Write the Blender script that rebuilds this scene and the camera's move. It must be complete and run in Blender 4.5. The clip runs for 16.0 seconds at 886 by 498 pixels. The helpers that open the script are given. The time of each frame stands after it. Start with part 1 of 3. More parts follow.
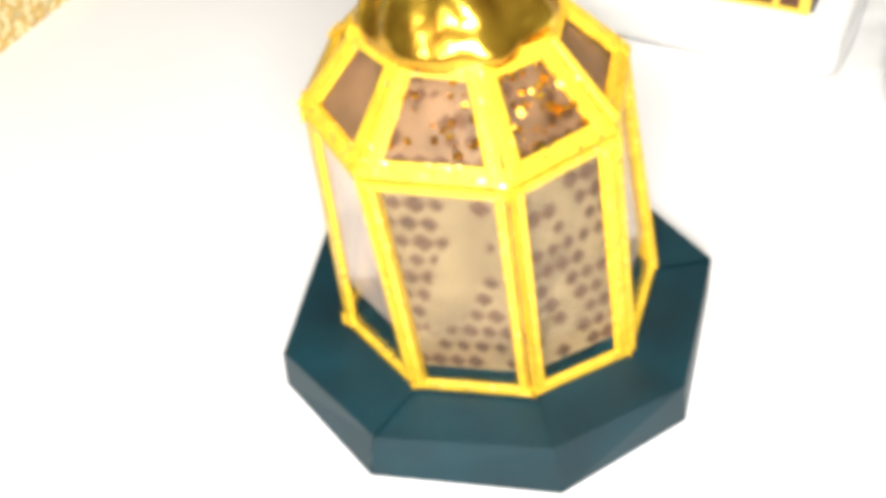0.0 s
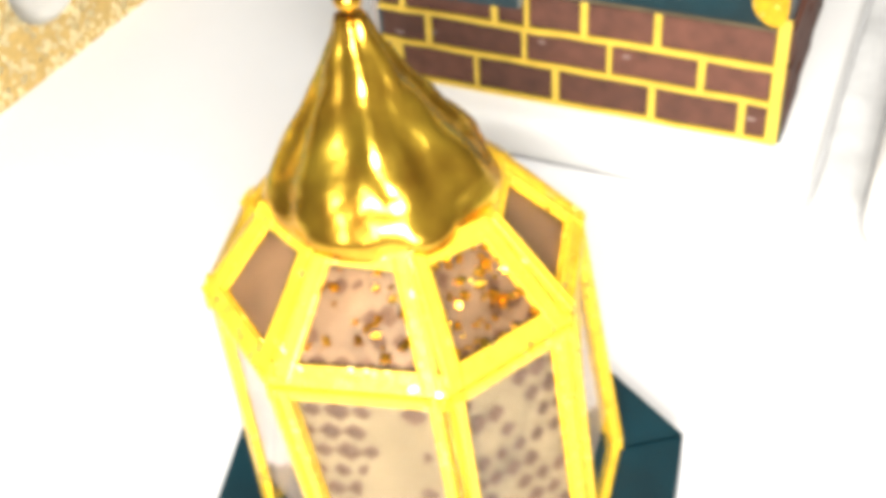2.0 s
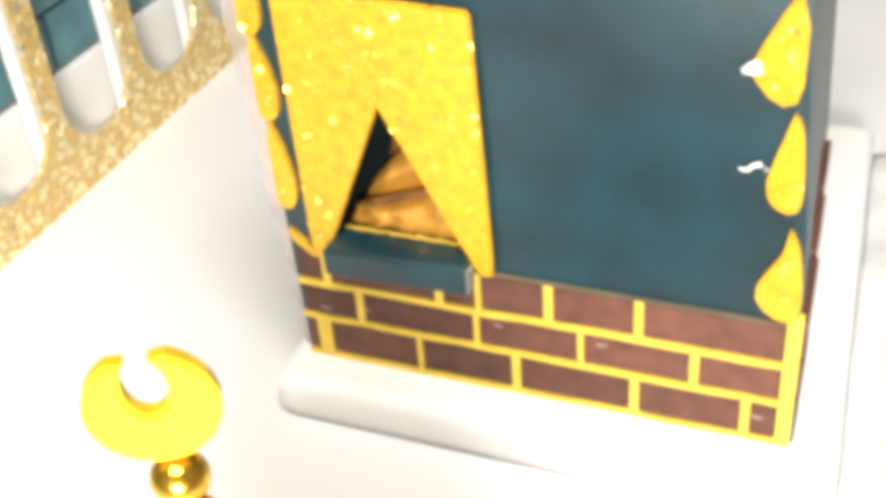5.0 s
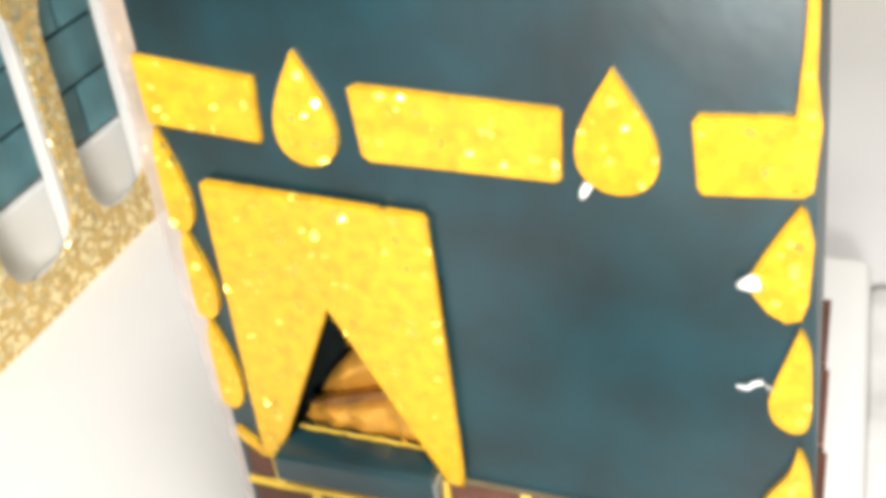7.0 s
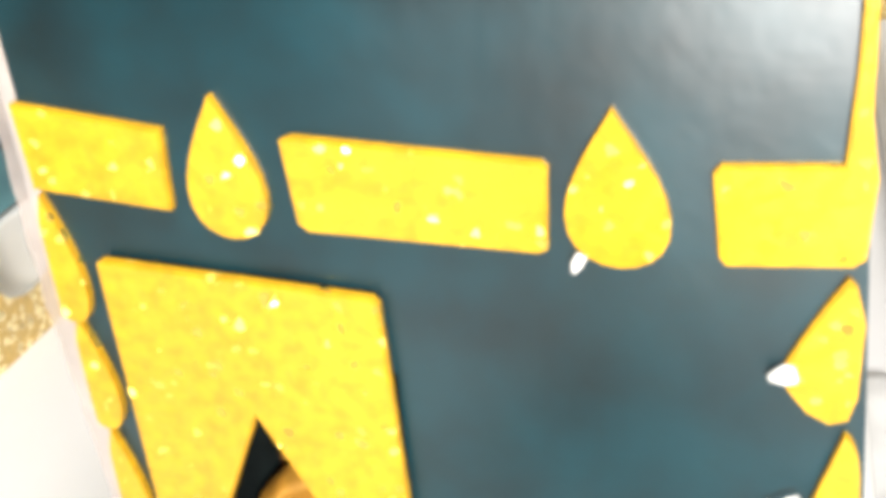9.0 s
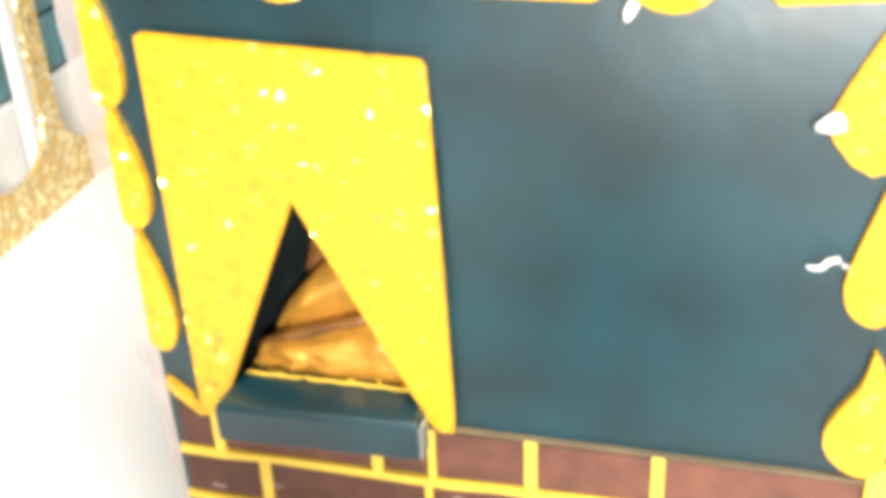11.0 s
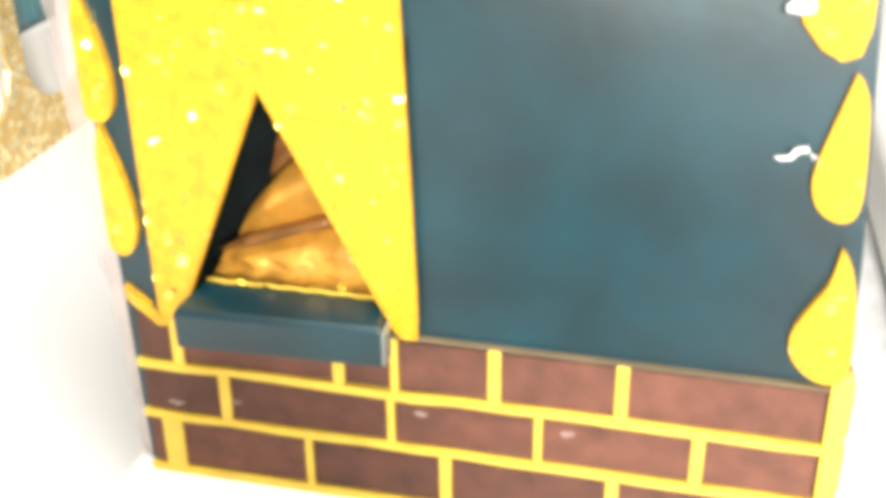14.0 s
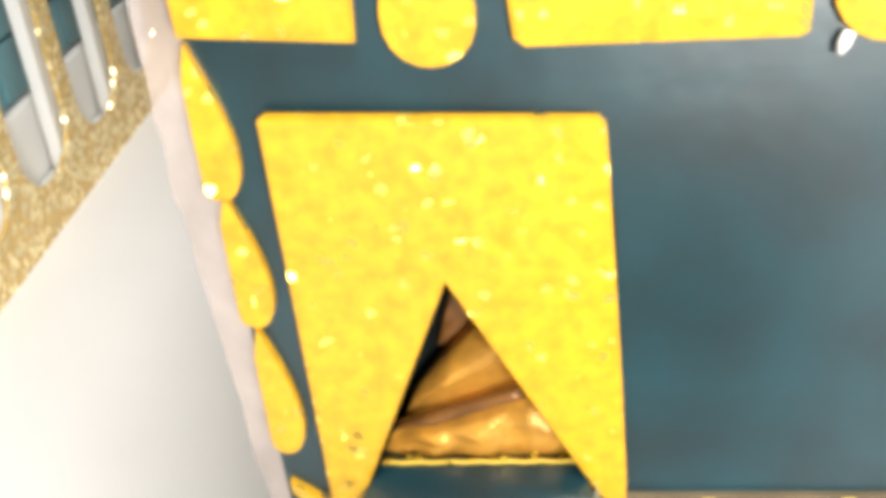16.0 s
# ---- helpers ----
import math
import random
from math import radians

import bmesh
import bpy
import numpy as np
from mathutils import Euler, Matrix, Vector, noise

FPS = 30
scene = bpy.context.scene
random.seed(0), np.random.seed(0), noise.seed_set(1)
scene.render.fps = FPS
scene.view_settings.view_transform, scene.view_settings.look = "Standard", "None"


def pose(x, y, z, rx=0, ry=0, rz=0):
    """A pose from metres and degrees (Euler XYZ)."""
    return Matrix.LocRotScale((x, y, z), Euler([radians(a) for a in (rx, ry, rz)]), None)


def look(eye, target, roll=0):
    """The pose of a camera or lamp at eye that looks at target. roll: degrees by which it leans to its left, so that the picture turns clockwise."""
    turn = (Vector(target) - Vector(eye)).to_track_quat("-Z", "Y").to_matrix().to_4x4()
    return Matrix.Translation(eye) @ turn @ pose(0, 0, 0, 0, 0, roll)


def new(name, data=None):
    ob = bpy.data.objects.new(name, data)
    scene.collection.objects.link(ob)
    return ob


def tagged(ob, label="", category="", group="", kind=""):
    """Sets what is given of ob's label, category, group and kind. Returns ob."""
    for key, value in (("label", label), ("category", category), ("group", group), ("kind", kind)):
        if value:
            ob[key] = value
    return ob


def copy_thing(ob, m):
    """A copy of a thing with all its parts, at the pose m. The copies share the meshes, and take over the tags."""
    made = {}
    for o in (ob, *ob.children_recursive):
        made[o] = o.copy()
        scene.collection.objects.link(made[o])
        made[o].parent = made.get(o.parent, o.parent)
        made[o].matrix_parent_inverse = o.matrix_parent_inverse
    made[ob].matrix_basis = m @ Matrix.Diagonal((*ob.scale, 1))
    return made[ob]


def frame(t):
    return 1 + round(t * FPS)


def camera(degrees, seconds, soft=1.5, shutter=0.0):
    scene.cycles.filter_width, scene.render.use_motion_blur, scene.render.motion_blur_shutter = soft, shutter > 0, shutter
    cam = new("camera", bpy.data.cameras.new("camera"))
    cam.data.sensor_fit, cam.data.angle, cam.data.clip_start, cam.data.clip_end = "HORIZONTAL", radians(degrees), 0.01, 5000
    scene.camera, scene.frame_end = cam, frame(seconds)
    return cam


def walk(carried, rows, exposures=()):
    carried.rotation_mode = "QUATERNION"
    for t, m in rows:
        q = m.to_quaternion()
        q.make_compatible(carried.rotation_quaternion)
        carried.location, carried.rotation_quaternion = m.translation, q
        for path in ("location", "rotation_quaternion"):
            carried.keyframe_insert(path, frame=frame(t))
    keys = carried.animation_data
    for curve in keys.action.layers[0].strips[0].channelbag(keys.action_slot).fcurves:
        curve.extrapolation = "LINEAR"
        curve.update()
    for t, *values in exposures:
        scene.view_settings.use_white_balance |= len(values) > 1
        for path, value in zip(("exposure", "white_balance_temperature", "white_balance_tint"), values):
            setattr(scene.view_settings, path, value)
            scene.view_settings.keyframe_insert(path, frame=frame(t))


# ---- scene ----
cam = camera(44.0, 16.0, soft=6.0)
PATH = [
    (0, (0.2728, -0.508, 0.3216), (-0.0841, 0.1088, -0.3799), -5.55),
    (0.5, (0.271, -0.498, 0.3218), (-0.0864, 0.1353, -0.3647), -4.86),
    (1, (0.2598, -0.4845, 0.3217), (-0.088, 0.1573, -0.3618), -4.43),
    (1.5, (0.257, -0.4651, 0.3136), (-0.0915, 0.1975, -0.3493), -4.91),
    (2, (0.2543, -0.4489, 0.3117), (-0.0893, 0.2283, -0.339), -4.57),
    (2.5, (0.2503, -0.4315, 0.3134), (-0.0927, 0.2547, -0.328), -4.66),
    (3, (0.24, -0.4122, 0.3112), (-0.1086, 0.2882, -0.3116), -5.18),
    (3.5, (0.2277, -0.3894, 0.3093), (-0.1103, 0.3244, -0.3039), -4.72),
    (6, (0.203, -0.28, 0.335), (-0.1121, 0.4817, -0.2312), -4.9),
    (6.5, (0.2, -0.263, 0.338), (-0.1224, 0.5043, -0.2164), -5.3),
    (7, (0.193, -0.256, 0.342), (-0.1179, 0.5163, -0.2119), -5.7),
    (7.5, (0.192, -0.233, 0.338), (-0.1231, 0.5657, -0.1746), -5.3),
    (8, (0.185, -0.219, 0.335), (-0.1175, 0.595, -0.161), -5.4),
    (8.5, (0.175, -0.212, 0.329), (-0.0975, 0.6164, -0.1604), -5.1),
    (9, (0.17, -0.21, 0.308), (-0.096, 0.6216, -0.1795), -4.3),
    (9.5, (0.161, -0.211, 0.297), (-0.0985, 0.6195, -0.196), -4.0),
    (10, (0.151, -0.221, 0.284), (-0.0945, 0.6151, -0.2066), -3.9),
    (12.5, (0.1557, -0.257, 0.2274), (-0.0361, 0.6091, -0.2343), -0.23),
    (13, (0.1553, -0.257, 0.2203), (-0.031, 0.6162, -0.2301), 0.12),
    (13.5, (0.1564, -0.257, 0.223), (-0.0301, 0.6107, -0.2379), 0.2),
    (14, (0.1562, -0.255, 0.2271), (-0.0433, 0.6074, -0.2381), -0.36),
    (14.5, (0.1524, -0.252, 0.2354), (-0.0428, 0.6038, -0.2436), -0.95),
    (15, (0.1346, -0.243, 0.245), (-0.0314, 0.6277, -0.2178), -0.98),
    (15.5, (0.1026, -0.2278, 0.2571), (-0.0382, 0.6419, -0.2159), -4.04),
    (16, (0.0799, -0.2167, 0.271), (-0.0407, 0.6302, -0.2469), -6.1),
]
walk(cam, [(t, look(eye, target, roll)) for t, eye, target, roll in PATH],
     [(0, -0.02), (2.0, 0.2), (3.5, 0.46), (6.0, 0.4), (7.0, 0.34), (8.5, 0.42), (10.0, 0.7), (12.5, 0.82), (14.5, 0.74), (15.2, 0.45), (16.0, 0.5)])

# ---- light ----
F = -0.024          # the level of the white table sheet
world = bpy.data.worlds.new("world")
scene.world = world
world.use_nodes = True
world.node_tree.nodes["Background"].inputs[0].default_value = (1.0, 0.97, 0.93, 1)
world.node_tree.nodes["Background"].inputs[1].default_value = 0.3


def area(name, place, target, sx, sy, watts, colour):
    d = bpy.data.lights.new(name, "AREA")
    d.shape, d.size, d.size_y, d.energy, d.color = "RECTANGLE", sx, sy, watts, colour
    ob = new(name, d)
    ob.matrix_world = look(place, target)
    return ob


area("torch_light", (0.305, -0.60, 0.315), (0.13, 0.0, 0.15), 0.18, 0.10, 6.0, (1.0, 0.965, 0.92))
# Unseen overhead fill, added to lift the shadows on the white sheet.
area("overhead_fill_light", (0.3, -0.55, 1.74), (0.15, 0.0, 0.0), 0.9, 0.4, 27, (1.0, 0.97, 0.93))


# ---- materials ----
def material(name, colour, rough=0.5, metal=0.0, vary=0.12, scale=60.0, bump=0.1, fine=900.0, spec=0.5, coat=0.0, random_tone=0.0, trans=0.0):
    m = bpy.data.materials.new(name)
    m.use_nodes = True
    nt = m.node_tree
    b = nt.nodes["Principled BSDF"]
    b.inputs["Roughness"].default_value = rough
    b.inputs["Metallic"].default_value = metal
    b.inputs["Specular IOR Level"].default_value = spec
    b.inputs["Coat Weight"].default_value = coat
    b.inputs["Transmission Weight"].default_value = trans
    co = nt.nodes.new("ShaderNodeTexCoord")
    n1 = nt.nodes.new("ShaderNodeTexNoise")
    n1.inputs["Scale"].default_value, n1.inputs["Detail"].default_value = scale, 4
    n2 = nt.nodes.new("ShaderNodeTexNoise")
    n2.inputs["Scale"].default_value, n2.inputs["Detail"].default_value = fine, 2
    for n in (n1, n2):
        nt.links.new(co.outputs["Object"], n.inputs["Vector"])
    ramp = nt.nodes.new("ShaderNodeValToRGB")
    lo = tuple(max(0, c * (1 - vary)) for c in colour)
    hi = tuple(min(1, c * (1 + vary)) for c in colour)
    ramp.color_ramp.elements[0].color, ramp.color_ramp.elements[1].color = (*lo, 1), (*hi, 1)
    ramp.color_ramp.elements[0].position, ramp.color_ramp.elements[1].position = 0.3, 0.7
    nt.links.new(n1.outputs["Fac"], ramp.inputs["Fac"])
    last = ramp.outputs["Color"]
    if random_tone:
        info = nt.nodes.new("ShaderNodeObjectInfo")
        hsv = nt.nodes.new("ShaderNodeHueSaturation")
        mr = nt.nodes.new("ShaderNodeMapRange")
        mr.inputs["To Min"].default_value, mr.inputs["To Max"].default_value = 1 - random_tone, 1 + random_tone
        nt.links.new(info.outputs["Random"], mr.inputs["Value"])
        nt.links.new(mr.outputs["Result"], hsv.inputs["Value"])
        nt.links.new(last, hsv.inputs["Color"])
        last = hsv.outputs["Color"]
    nt.links.new(last, b.inputs["Base Color"])
    bp = nt.nodes.new("ShaderNodeBump")
    bp.inputs["Strength"].default_value, bp.inputs["Distance"].default_value = bump, 0.001
    nt.links.new(n2.outputs["Fac"], bp.inputs["Height"])
    nt.links.new(bp.outputs["Normal"], b.inputs["Normal"])
    return m


def add_waves(m, scale, depth, bow=0.0):
    """Slow waves of a hand-pasted sheet, under the fine grain; bow: how far a standing sheet curls back towards its top."""
    nt = m.node_tree
    n = nt.nodes.new("ShaderNodeTexNoise")
    n.inputs["Scale"].default_value, n.inputs["Detail"].default_value = scale, 1
    co = nt.nodes.new("ShaderNodeTexCoord")
    nt.links.new(co.outputs["Object"], n.inputs["Vector"])
    xyz = nt.nodes.new("ShaderNodeSeparateXYZ")
    nt.links.new(co.outputs["Object"], xyz.inputs[0])

    def math_node(operation, a, b):
        q = nt.nodes.new("ShaderNodeMath")
        q.operation = operation
        for socket, value in zip(q.inputs, (a, b)):
            if isinstance(value, float):
                socket.default_value = value
            else:
                nt.links.new(value, socket)
        return q.outputs[0]
    rise = math_node("MAXIMUM", math_node("SUBTRACT", xyz.outputs["Z"], 0.1), 0.0)
    curl = math_node("MULTIPLY", math_node("MULTIPLY", rise, rise), -bow)
    height = math_node("ADD", math_node("MULTIPLY", n.outputs["Fac"], depth), curl)
    b = nt.nodes.new("ShaderNodeBump")
    b.inputs["Strength"].default_value, b.inputs["Distance"].default_value = 1.0, 1.0
    nt.links.new(height, b.inputs["Height"])
    fine = [q for q in nt.nodes if q.type == "BUMP" and q != b][0]
    nt.links.new(b.outputs["Normal"], fine.inputs["Normal"])


def glitter(name, base, flake, grain, metal, amount, spread, rough=0.35):
    """Glitter foam: a coloured sheet with small mirror flakes, each with its own tilt."""
    m = bpy.data.materials.new(name)
    m.use_nodes = True
    nt = m.node_tree
    b = nt.nodes["Principled BSDF"]
    co = nt.nodes.new("ShaderNodeTexCoord")
    v = nt.nodes.new("ShaderNodeTexVoronoi")
    v.inputs["Scale"].default_value = grain
    nt.links.new(co.outputs["Object"], v.inputs["Vector"])
    sub = nt.nodes.new("ShaderNodeVectorMath")
    sub.operation = "SUBTRACT"
    sub.inputs[1].default_value = (0.5, 0.5, 0.5)
    nt.links.new(v.outputs["Color"], sub.inputs[0])
    sc = nt.nodes.new("ShaderNodeVectorMath")
    sc.operation = "SCALE"
    sc.inputs["Scale"].default_value = spread
    nt.links.new(sub.outputs[0], sc.inputs[0])
    only = nt.nodes.new("ShaderNodeVectorMath")
    only.operation = "SCALE"
    nt.links.new(sc.outputs[0], only.inputs[0])
    geo = nt.nodes.new("ShaderNodeNewGeometry")
    add = nt.nodes.new("ShaderNodeVectorMath")
    nt.links.new(only.outputs[0], add.inputs[0])
    nt.links.new(geo.outputs["Normal"], add.inputs[1])
    nm = nt.nodes.new("ShaderNodeVectorMath")
    nm.operation = "NORMALIZE"
    nt.links.new(add.outputs[0], nm.inputs[0])
    nt.links.new(nm.outputs[0], b.inputs["Normal"])
    sep = nt.nodes.new("ShaderNodeSeparateColor")
    nt.links.new(v.outputs["Color"], sep.inputs[0])
    st = nt.nodes.new("ShaderNodeMath")
    st.operation = "GREATER_THAN"
    st.inputs[1].default_value = 1 - amount
    nt.links.new(sep.outputs[0], st.inputs[0])
    tilt = nt.nodes.new("ShaderNodeMath")
    tilt.operation = "MAXIMUM"
    tilt.inputs[1].default_value = 0.12
    nt.links.new(st.outputs[0], tilt.inputs[0])
    nt.links.new(tilt.outputs[0], only.inputs["Scale"])
    n = nt.nodes.new("ShaderNodeTexNoise")
    n.inputs["Scale"].default_value, n.inputs["Detail"].default_value = 210, 6
    nt.links.new(co.outputs["Object"], n.inputs["Vector"])
    tone = nt.nodes.new("ShaderNodeValToRGB")
    tone.color_ramp.elements[0].position, tone.color_ramp.elements[1].position = 0.32, 0.68
    tone.color_ramp.elements[0].color = (*[c * 0.84 for c in base], 1)
    tone.color_ramp.elements[1].color = (*[min(1, c * 1.18) for c in base], 1)
    nt.links.new(n.outputs["Fac"], tone.inputs["Fac"])
    mix = nt.nodes.new("ShaderNodeMix")
    mix.data_type = "RGBA"
    nt.links.new(st.outputs[0], mix.inputs["Factor"])
    nt.links.new(tone.outputs["Color"], mix.inputs["A"])
    mix.inputs["B"].default_value = (*flake, 1)
    nt.links.new(mix.outputs["Result"], b.inputs["Base Color"])
    mm = nt.nodes.new("ShaderNodeMath")
    mm.operation = "MULTIPLY"
    mm.inputs[1].default_value = metal
    nt.links.new(st.outputs[0], mm.inputs[0])
    nt.links.new(mm.outputs[0], b.inputs["Metallic"])
    b.inputs["Roughness"].default_value = rough
    return m


def glass(name, colour, rough=0.03, ior=1.2):
    m = material(name, colour, rough=rough, vary=0.05, bump=0.03, trans=1.0)
    m.node_tree.nodes["Principled BSDF"].inputs["IOR"].default_value = ior
    return m


sheet_white = material("white_sheet", (0.75, 0.75, 0.75), 0.75, vary=0.025, scale=9, bump=0.05, fine=400)
board_white = material("white_board", (0.86, 0.86, 0.84), 0.6, vary=0.02, scale=14, bump=0.05)
cloth_black = material("black_card", (0.0002, 0.026, 0.036), 0.385, vary=0.5, scale=28, bump=0.14, fine=90, spec=0.72, coat=0.06)
cloth_black.node_tree.nodes["Principled BSDF"].inputs["Coat Roughness"].default_value = 0.3
add_waves(cloth_black, 8, 0.006, 0.65)
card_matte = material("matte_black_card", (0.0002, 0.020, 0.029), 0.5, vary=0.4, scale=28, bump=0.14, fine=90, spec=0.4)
gold_foam = glitter("gold_glitter_foam", (0.63, 0.355, 0.012), (1.0, 0.72, 0.14), 480, 0.85, 0.05, 0.9)
gold_frame = glitter("gold_glitter_strip", (0.62, 0.40, 0.028), (1.0, 0.78, 0.2), 620, 0.9, 0.06, 0.8)
pale_glitter = glitter("pale_gold_glitter", (0.62, 0.42, 0.13), (1.0, 0.86, 0.5), 300, 0.75, 0.38, 1.2, 0.28)
gold_strip = material("gold_mortar_strip", (0.80, 0.56, 0.07), 0.4, metal=0.15, vary=0.12, scale=90, bump=0.2)
brick_brown = material("brown_brick_card", (0.118, 0.044, 0.027), 0.65, vary=0.28, scale=110, bump=0.35, fine=1200, random_tone=0.25)
# Darker copy of the bronze satin, for cloth that lies in shade.
satin_shaded = material("shaded_satin", (0.20, 0.085, 0.02), 0.4, metal=0.2, vary=0.4, scale=90, bump=0.3)
satin_bronze = material("bronze_satin", (0.66, 0.33, 0.05), 0.34, metal=0.3, vary=0.35, scale=90, bump=0.3)
gold_metal = material("polished_gold", (0.95, 0.46, 0.05), 0.22, metal=0.95, vary=0.5, scale=70, bump=0.5, fine=120)
gold_plastic = material("gold_plastic", (0.95, 0.68, 0.03), 0.22, metal=0.5, vary=0.06, scale=40, bump=0.05)
amber_pane = glass("amber_pane", (0.80, 0.66, 0.50), 0.12)
clear_pane = glass("clear_pane", (0.93, 0.89, 0.82))
lattice_card = material("beige_lattice", (0.13, 0.10, 0.055), 0.5, vary=0.2, scale=60, bump=0.2)
lining_brown = material("brown_lining", (0.12, 0.088, 0.062), 0.45, vary=0.3, scale=60, bump=0.2)
hole_brown = material("lattice_hole", (0.05, 0.024, 0.012), 0.6, vary=0.2, scale=90)
# Near-black tone for the shade inside the door niche.
niche_shade = material("niche_shade_black", (0.004, 0.007, 0.007), 0.9, vary=0.4, scale=120, bump=0.3, spec=0.15)
film_grey = material("wrinkled_tape", (0.17, 0.19, 0.175), 0.32, vary=0.25, scale=55, bump=0.5, fine=160, coat=0.4)
strip_grey = material("grey_sheet", (0.66, 0.66, 0.65), 0.4, vary=0.15, scale=40, bump=0.2)
smear_grey = material("dried_glue", (0.30, 0.21, 0.18), 0.35, vary=0.3, scale=200, bump=0.2)
film_veil = material("film_veil", (0.52, 0.44, 0.41), 0.3, vary=0.2, scale=60, bump=0.2)
film_veil.node_tree.nodes["Principled BSDF"].inputs["Alpha"].default_value = 0.6
glue_white = material("hot_glue", (0.85, 0.85, 0.83), 0.25, vary=0.03)
brown_end = material("brown_foam_end", (0.32, 0.19, 0.12), 0.55, vary=0.25, scale=45, bump=0.1)
tile_blue = material("teal_tile", (0.105, 0.25, 0.29), 0.35, vary=0.4, scale=22, bump=0.15, random_tone=0.3)
joint_dark = material("dark_joint", (0.012, 0.03, 0.04), 0.6, vary=0.2)
bounce_cream = material("cream_bounce", (0.27, 0.225, 0.18), 0.8, vary=0.04, scale=3, bump=0.05, fine=200)


# ---- mesh tools ----
SHAPE = {}       # how the handmade things lean, by thing


def part(name, bm, mat, parent=None, label="", smooth=False):
    if parent and parent.name in SHAPE:
        for v in bm.verts:
            v.co = SHAPE[parent.name](v.co)
    bmesh.ops.recalc_face_normals(bm, faces=bm.faces)
    me = bpy.data.meshes.new(name)
    bm.to_mesh(me)
    bm.free()
    me.materials.append(mat)
    if smooth:
        me.shade_smooth()
    ob = new(name, me)
    if parent:
        ob.parent = parent
        ob.matrix_parent_inverse = parent.matrix_world.inverted()
    if label:
        ob["label"] = label
    return ob


def under(piece, holder):
    """Make a part a sub-part of another part of its thing."""
    piece.parent = holder
    piece.matrix_parent_inverse = Matrix()
    return piece


def bevelled(bm, width, segments=2):
    if width > 0:
        bmesh.ops.bevel(bm, geom=list(bm.edges), offset=width, segments=segments, affect="EDGES", profile=0.6, clamp_overlap=True)
    return bm


def box(x0, x1, y0, y1, z0, z1, bevel=0.0, segments=2):
    bm = bmesh.new()
    bmesh.ops.create_cube(bm, size=1)
    for v in bm.verts:
        v.co = Vector(((x0 + x1) / 2 + v.co.x * (x1 - x0), (y0 + y1) / 2 + v.co.y * (y1 - y0), (z0 + z1) / 2 + v.co.z * (z1 - z0)))
    return bevelled(bm, bevel, segments)


def plate(outline, y0, y1, bevel=0.0006):
    """A sheet cut to an outline in x and z, from depth y0 (back) to y1 (front), its front edge rounded."""
    bm = bmesh.new()
    f = bm.faces.new([bm.verts.new((x, y0, z)) for x, z in outline])
    new_geo = bmesh.ops.extrude_face_region(bm, geom=[f])["geom"]
    front = [e for e in new_geo if isinstance(e, bmesh.types.BMVert)]
    for v in front:
        v.co.y = y1
    edges = [e for e in bm.edges if e.verts[0] in front and e.verts[1] in front]
    bmesh.ops.bevel(bm, geom=edges, offset=bevel, segments=2, affect="EDGES", clamp_overlap=True)
    return bm


def loft(rings, closed_top=True, closed_bottom=True):
    """A skin over rings of points."""
    bm = bmesh.new()
    rows = [[bm.verts.new(p) for p in ring] for ring in rings]
    n = len(rows[0])
    for a, b in zip(rows, rows[1:]):
        for i in range(n):
            bm.faces.new((a[i], a[(i + 1) % n], b[(i + 1) % n], b[i]))
    if closed_bottom:
        bm.faces.new(rows[0])
    if closed_top:
        bm.faces.new(rows[-1])
    return bm


def rod(a, b, width, depth, out, bevel=0.0008):
    """A flat bar from a to b; out is the way that its face looks."""
    a, b, out = Vector(a), Vector(b), Vector(out)
    along = (b - a).normalized()
    side = along.cross(out).normalized()
    out = side.cross(along).normalized()
    bm = bmesh.new()
    bmesh.ops.create_cube(bm, size=1)
    length = (b - a).length
    for v in bm.verts:
        v.co = (a + b) / 2 + along * (v.co.x * length) + side * (v.co.y * width) + out * (v.co.z * depth)
    return bevelled(bm, bevel)


def tube(points, radius, sides=8):
    rings = []
    pts = [Vector(p) for p in points]
    for i, p in enumerate(pts):
        d = (pts[min(i + 1, len(pts) - 1)] - pts[max(i - 1, 0)]).normalized()
        s = d.orthogonal().normalized()
        u = d.cross(s)
        r = radius[i] if isinstance(radius, (list, tuple)) else radius
        rings.append([p + (s * math.cos(a) + u * math.sin(a)) * r for a in [k * math.tau / sides for k in range(sides)]])
    return loft(rings)


def drop_outline(cx, tip, bottom, width, lean=0.0, n=26, cut=None):
    """A teardrop: pointed above, round below. lean moves the tip sideways; cut keeps x within limits."""
    h = tip - bottom
    pts = []
    for k in range(n):
        a = math.tau * k / n
        s = (1 - math.cos(a)) / 2
        w = math.sin(a) * (math.sin(a / 2) ** 1.3) * width * 0.62
        x = cx + w + lean * (1 - s)
        if cut:
            x = min(max(x, cut[0]), cut[1])
        pts.append((x, tip - h * s))
    out = []
    for p in pts:
        if not out or (abs(p[0] - out[-1][0]) + abs(p[1] - out[-1][1])) > 1e-5:
            out.append(p)
    return out


def rounded(outline, turns=2):
    """An outline with its corners cut, turn by turn, into a smooth line; the first point stays sharp."""
    for _ in range(turns):
        out = [outline[0]]
        for p, q in zip(outline, outline[1:] + outline[:1]):
            for w in (0.25, 0.75):
                out.append((p[0] * (1 - w) + q[0] * w, p[1] * (1 - w) + q[1] * w))
        outline = out
    return outline


def empty(name, place=(0, 0, 0)):
    ob = new(name)
    ob.location = place
    ob.empty_display_size = 0.02
    bpy.context.view_layer.update()
    return ob


